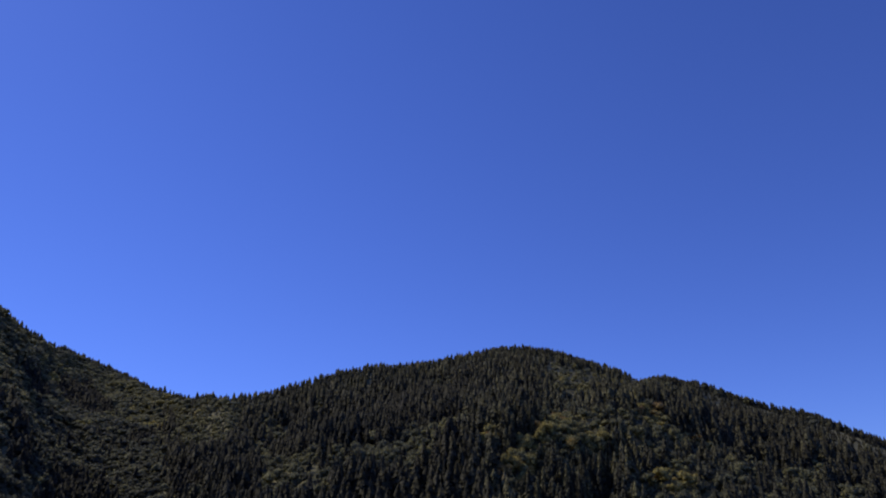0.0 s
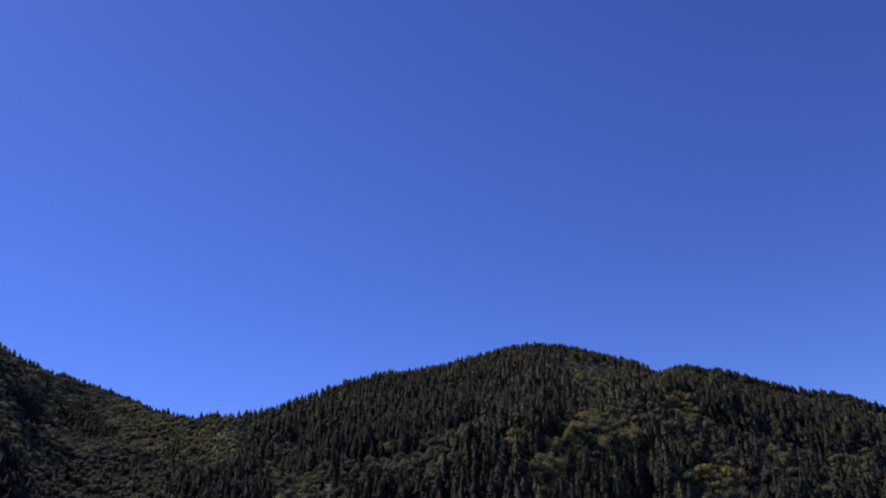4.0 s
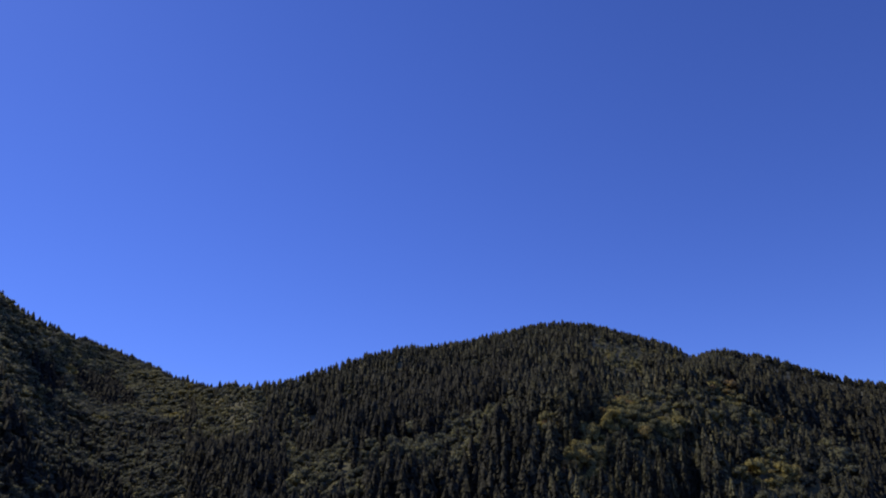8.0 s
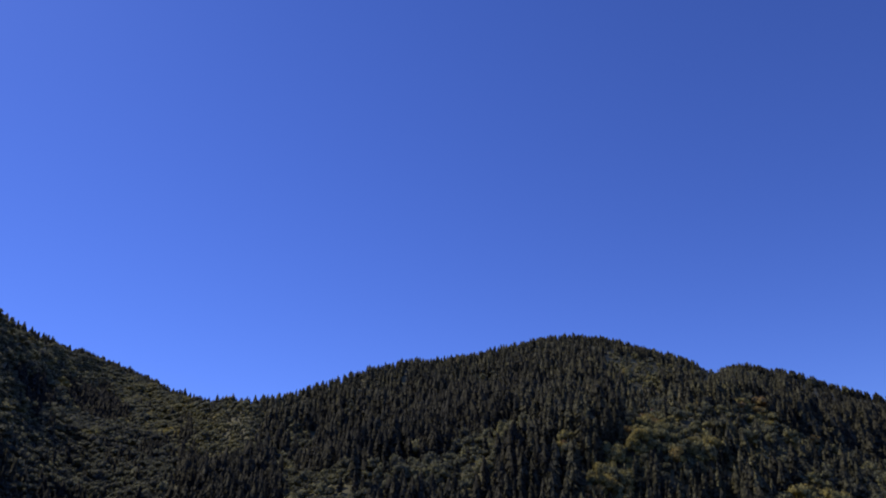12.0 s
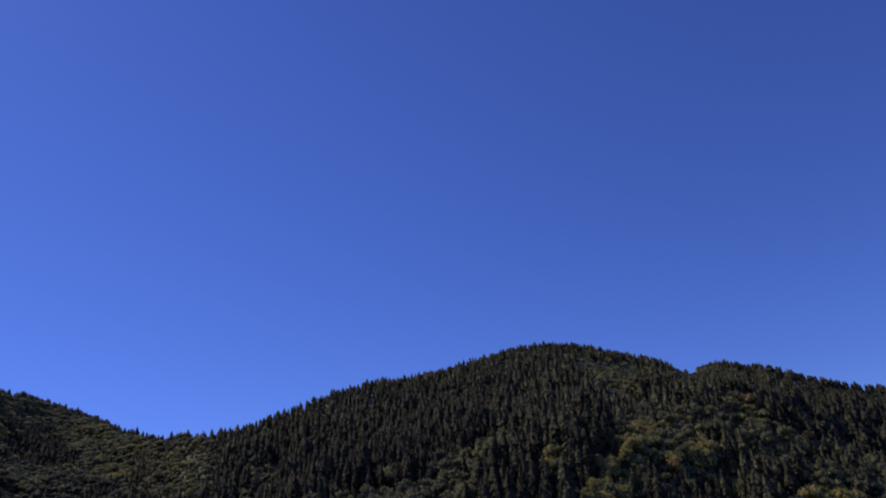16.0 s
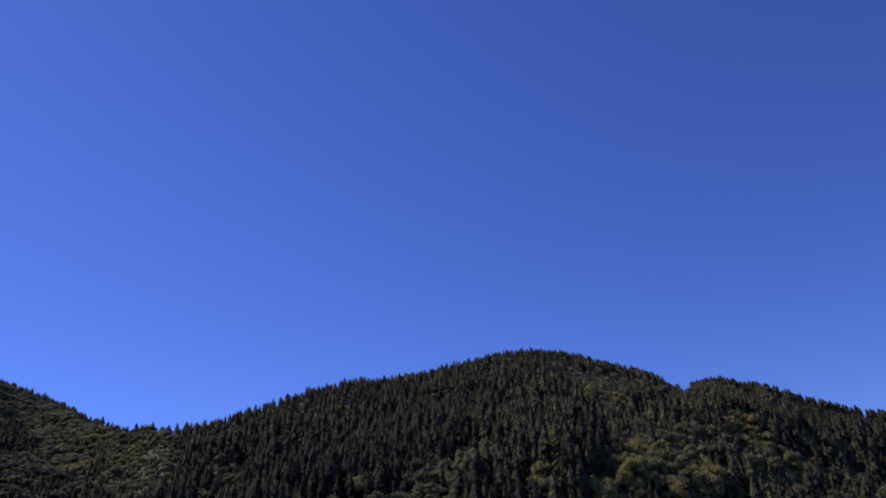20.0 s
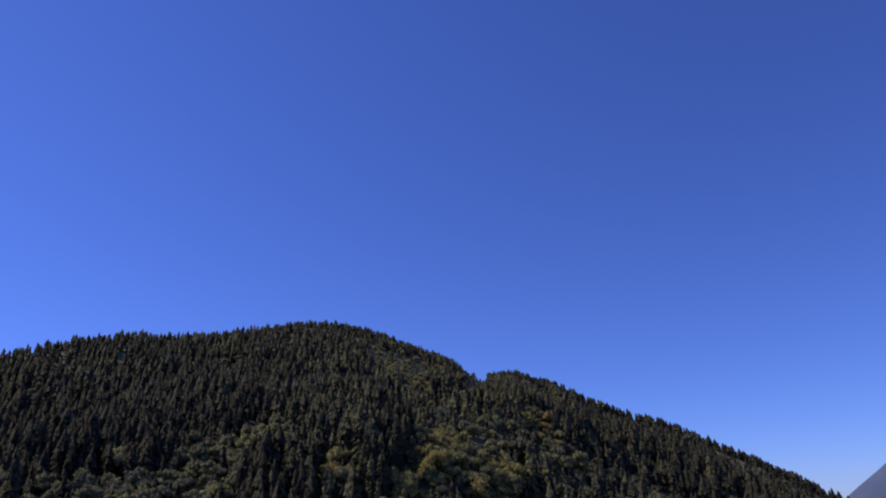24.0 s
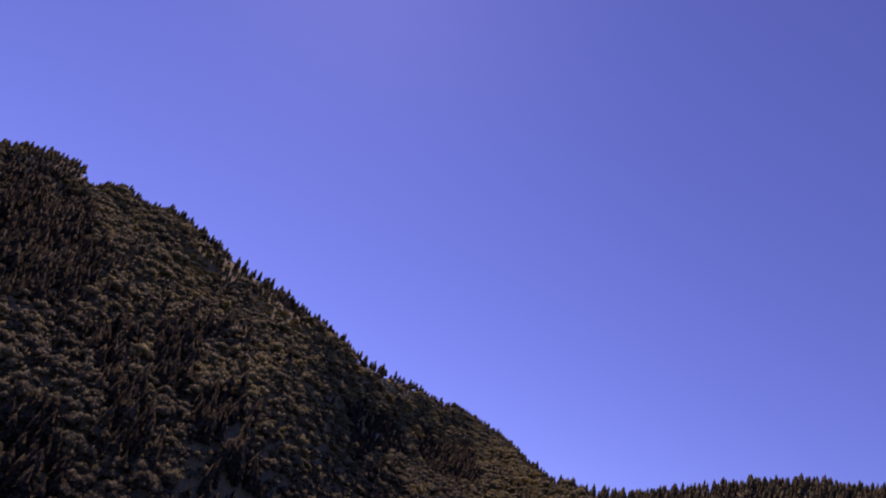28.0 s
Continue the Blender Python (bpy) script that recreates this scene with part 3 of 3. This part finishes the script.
tint_leaf = rng.beta(2.2, 3.0, len(cx)) * 0.66 + np.where(patch > 0.55, 0.06, 0.0) + 0.02
tint_leaf += np.where((az > 13.5) & (az < 26) & (part_up > 0.6), 0.10, 0.0)
# leaf tint lowered low on the left and on the right, partly as lens falloff
tint_leaf -= 0.16 * np.clip((az - 8) / 6, 0, 1) * (part_up < 0.6) + 0.12 * np.clip((-20 - az) / 6, 0, 1)
tint_leaf = np.where(green, rng.normal(0.30, 0.12, len(cx)) + 0.10 * inside(SADDLE_GROVES, 14.0) + 0.24 * np.clip((2 - az) / 8, 0, 1) - 0.10 * np.clip((-20 - az) / 6, 0, 1), tint_leaf)
tint_leaf = np.where(gold, rng.normal(0.70, 0.11, len(cx)), tint_leaf).clip(0, 1)
tint_leaf = np.where(scrub, rng.normal(0.50, 0.10, len(cx)), np.where(glade, rng.normal(0.66, 0.05, len(cx)), tint_leaf)).clip(0, 1)
tint_fir = (rng.beta(1.7, 2.6, len(cx)) * 0.85 + (grove - 0.5) * 0.35 + 0.03).clip(0, 1)
tint_fir = np.where(dark_stand, tint_fir * 0.15, tint_fir)
tint_fir *= 1 - 0.75 * np.clip((az + 9) / 6, 0, 1) * np.clip((0.93 - part_up) / 0.15, 0, 1)      # a darker fir tint on the left of the hill, fading towards the crest
# fir tint lowered on the right flank, partly standing in for lens falloff and shade
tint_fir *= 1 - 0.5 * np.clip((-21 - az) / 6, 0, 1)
high_fir = (rng.normal(24.5, 5.0, len(cx)) * (0.66 + 0.68 * grove)).clip(10, 36)
high_fir = np.where((az < -13) & (leafy > 0.2), high_fir * 0.70, high_fir)
high_fir = np.where(screen, high_fir * 0.58, np.where(dark_stand, high_fir * 0.80, high_fir)) * (1 - 0.2 * side)
uneven = np.where(az > 10, 2.8, np.where(az > -1, 2.2, np.where(az < -18.5, 1.0, 1.5)))
crest_fir = 11.2 + rng.normal(0, 1, len(cx)) * uneven - 0.8 * (az < -18.5) + 1.9 * (az < -24) + (side > 0.3) * rng.normal(1.6, 2.4, len(cx))
high_fir = np.where((part_up > 0.95) | brow, crest_fir, high_fir * (1 - 0.48 * np.clip((part_up - 0.82) / 0.12, 0, 1)))
high_fir = np.where((az < -18.5) & ~brow, high_fir * (1 - 0.50 * np.clip((rad / np.maximum(should_r, 1) - 0.76) / 0.14, 0, 1)), high_fir)
high_fir = np.where((az < -17.8) & (az > -24), np.minimum(high_fir, 11.5 + 0.07 * np.clip(820 - rad, 0, 300)), high_fir)      # low trees beside the notch
high_leaf = rng.normal(11.0, 2.6, len(cx)).clip(5, 18)
high_leaf = high_leaf * rng.uniform(0.8, 1.25, len(cx)) * (1 - 0.06 * side)
wide_leaf = rng.uniform(0.66, 1.02, len(cx)) * (1 + 0.16 * side) * np.where(glade, 2.4, 1.0)
old_wood = side * np.clip((rad - 820) / 250, 0, 1) * np.clip((0.97 - part_up) / 0.06, 0, 1)                  # tall, broad crowns high on the far slopes
high_leaf, wide_leaf = high_leaf * (1 + 0.30 * old_wood), wide_leaf * (1 + 0.35 * old_wood)
high_leaf, high_fir = np.where(young, high_leaf * 0.72, high_leaf), np.where(young, high_fir * 0.7, high_fir)
high_leaf = np.where(scrub, high_leaf * 0.85, np.where(glade, high_leaf * 0.28, high_leaf))
wide_fir = rng.uniform(0.78, 1.14, len(cx)) + 0.32 * ((part_up > 0.94) | brow) + 0.30 * dark_stand

tint_leaf = np.where((rng.random(len(cx)) < 0.015) & (az < -8), rng.uniform(0.88, 1.0, len(cx)), tint_leaf)

# the trees that stand out in front, nearest to the line of flight, are things of their own
front = np.hypot(cx - 80, (cy - 545) * 0.8)
near_fir = np.zeros(len(cx), bool)
near_leaf = np.zeros(len(cx), bool)
near_fir[np.nonzero(fir)[0][np.argsort(front[fir])[:290]]] = True
near_leaf[np.nonzero(is_leafy)[0][np.argsort(front[is_leafy])[:290]]] = True

FIRS_FAR = [fir_crown(100 + k, 4, 4, 34) for k in range(14)]
FIRS_MID = [fir_crown(140 + k, 6, 6, 84) for k in range(14)]
LEAF_FAR = [leafy_crown(300 + k, 6, 32, 0.135, 0.2) for k in range(12)]
LEAF_MID = [leafy_crown(340 + k, 7, 110, 0.100) for k in range(12)]
mid = rad < np.where(side > 0.5, 520, 630)


def wood(name, mask, shapes, high, wide, tints, mat, label):
    ob = grow(name, shapes, cx[mask], cy[mask], cz[mask] - 0.6, high[mask], wide[mask], tints[mask], mat)
    return tagged(ob, label, "forest", kind="stuff")


main = side < 0.5
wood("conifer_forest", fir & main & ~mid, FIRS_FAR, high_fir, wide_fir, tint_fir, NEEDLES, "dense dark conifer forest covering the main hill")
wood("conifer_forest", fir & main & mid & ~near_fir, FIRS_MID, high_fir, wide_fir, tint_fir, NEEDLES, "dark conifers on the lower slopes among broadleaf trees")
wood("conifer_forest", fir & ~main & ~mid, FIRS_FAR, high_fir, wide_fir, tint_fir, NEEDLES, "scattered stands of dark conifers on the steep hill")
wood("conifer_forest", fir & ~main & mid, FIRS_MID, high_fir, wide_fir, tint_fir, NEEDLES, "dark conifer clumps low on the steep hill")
wood("broadleaf_forest", is_leafy & main & ~mid, LEAF_FAR, high_leaf, wide_leaf, tint_leaf, LEAVES, "olive and yellowing broadleaf groves between conifers")
wood("broadleaf_forest", is_leafy & main & mid & ~near_leaf, LEAF_MID, high_leaf, wide_leaf, tint_leaf, LEAVES, "olive and golden broadleaf trees on the lower slopes")
wood("broadleaf_forest", is_leafy & ~main & ~mid, LEAF_FAR, high_leaf, wide_leaf, tint_leaf, LEAVES, "dull green broadleaf wood covering the steep hill")
wood("broadleaf_forest", is_leafy & ~main & mid, LEAF_MID, high_leaf, wide_leaf, tint_leaf, LEAVES, "dull olive broadleaf trees low on the steep hill")


def part(name, verts, faces, mat, parent, tint=None, label="", normals=None):
    me = sheet(name, verts, faces, mat, True)
    if normals is not None:
        leaf_normals(me, normals)
    if tint is not None:
        at = me.attributes.new("tint", "FLOAT", "POINT")
        at.data.foreach_set("value", np.full(len(verts), tint, np.float32))
    ob = new(name, me)
    ob.parent = parent
    return tagged(ob, label)


def tube(points, radii, sides=6):
    """A tapered limb through the points, as triangles."""
    v, f = [], []
    for p, r0 in zip(points, radii):
        for j in range(sides):
            a = 6.2832 * j / sides
            v.append((p[0] + r0 * math.cos(a), p[1] + r0 * math.sin(a), p[2]))
    for k in range(len(points) - 1):
        for j in range(sides):
            a, b2, c, d = k * sides + j, k * sides + (j + 1) % sides, (k + 1) * sides + (j + 1) % sides, (k + 1) * sides + j
            f += [(a, b2, c), (a, c, d)]
    return np.array(v), np.array(f)


def conifer_tree(seed, tint):
    r = np.random.default_rng(seed)
    tree = new("conifer_tree")
    v, f = tube([(0, 0, -0.08), (0.004, 0, 0.3), (0, 0.004, 0.65), (0, 0, 0.97)], [0.020, 0.015, 0.009, 0.002])
    part("trunk", v, f, BARK, tree)
    v, f, nn = fir_crown(seed, 10, 8, 300)
    part("crown", v, f, NEEDLES, tree, tint, normals=nn)
    return tagged(tree, "tall dark green conifer with ragged drooping boughs", "tree", "conifers on the front slope")


def broadleaf_tree(seed, tint, label):
    r = np.random.default_rng(seed)
    tree = new("broadleaf_tree")
    v, f = tube([(0, 0, -0.08), (0.01, 0.0, 0.2), (0.0, 0.015, 0.45), (0.01, 0, 0.7)], [0.035, 0.026, 0.019, 0.006])
    vs, fs, n0 = [v], [f], len(v)
    for k in range(5):
        a, d = 6.28 * k / 5 + r.normal(0, 0.3), r.uniform(0.18, 0.28)
        z0 = r.uniform(0.22, 0.42)
        v, f = tube([(0, 0, z0), (math.cos(a) * d * 0.5, math.sin(a) * d * 0.5, z0 + 0.10), (math.cos(a) * d, math.sin(a) * d, z0 + 0.26)], [0.014, 0.010, 0.004], 5)
        vs.append(v), fs.append(f + n0)
        n0 += len(v)
    part("trunk", np.concatenate(vs), np.concatenate(fs), BARK, tree)
    v, f, nn = leafy_crown(seed, 9, 420, 0.072)
    part("crown", v, f, LEAVES, tree, tint, normals=nn)
    return tagged(tree, label, "tree", "broadleaf trees on the front slope")


def stand(kinds, mask, high, wide, choose):
    """Plants copies of the master trees, which take the first places themselves."""
    fresh = set(range(len(kinds)))
    for i in np.nonzero(mask)[0]:
        k = choose(i)
        m = pose(cx[i], cy[i], cz[i] - 0.3, 0, 0, rng.uniform(0, 360)) @ Matrix.Diagonal((high[i] * wide[i], high[i] * wide[i], high[i], 1))
        if k in fresh:
            fresh.discard(k)
            kinds[k].matrix_world = m
        else:
            tree = copy_thing(kinds[k], Matrix())
            tree.matrix_basis = m
    for k in fresh:
        for ob in (*kinds[k].children_recursive, kinds[k]):
            bpy.data.objects.remove(ob)


FIR_KINDS = [conifer_tree(500 + k, 0.12 + 0.09 * k) for k in range(7)]
LEAF_KINDS = [broadleaf_tree(600 + k, 0.10 + 0.11 * k, "rounded olive green broadleaf tree with a clumpy crown" if k < 5 else
                             "golden yellow broadleaf tree with a clumpy autumn crown") for k in range(8)]
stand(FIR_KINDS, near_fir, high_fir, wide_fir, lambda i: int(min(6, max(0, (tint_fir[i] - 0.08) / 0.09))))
stand(LEAF_KINDS, near_leaf, high_leaf, wide_leaf, lambda i: int(min(7, max(0, (tint_leaf[i] - 0.05) / 0.11))))
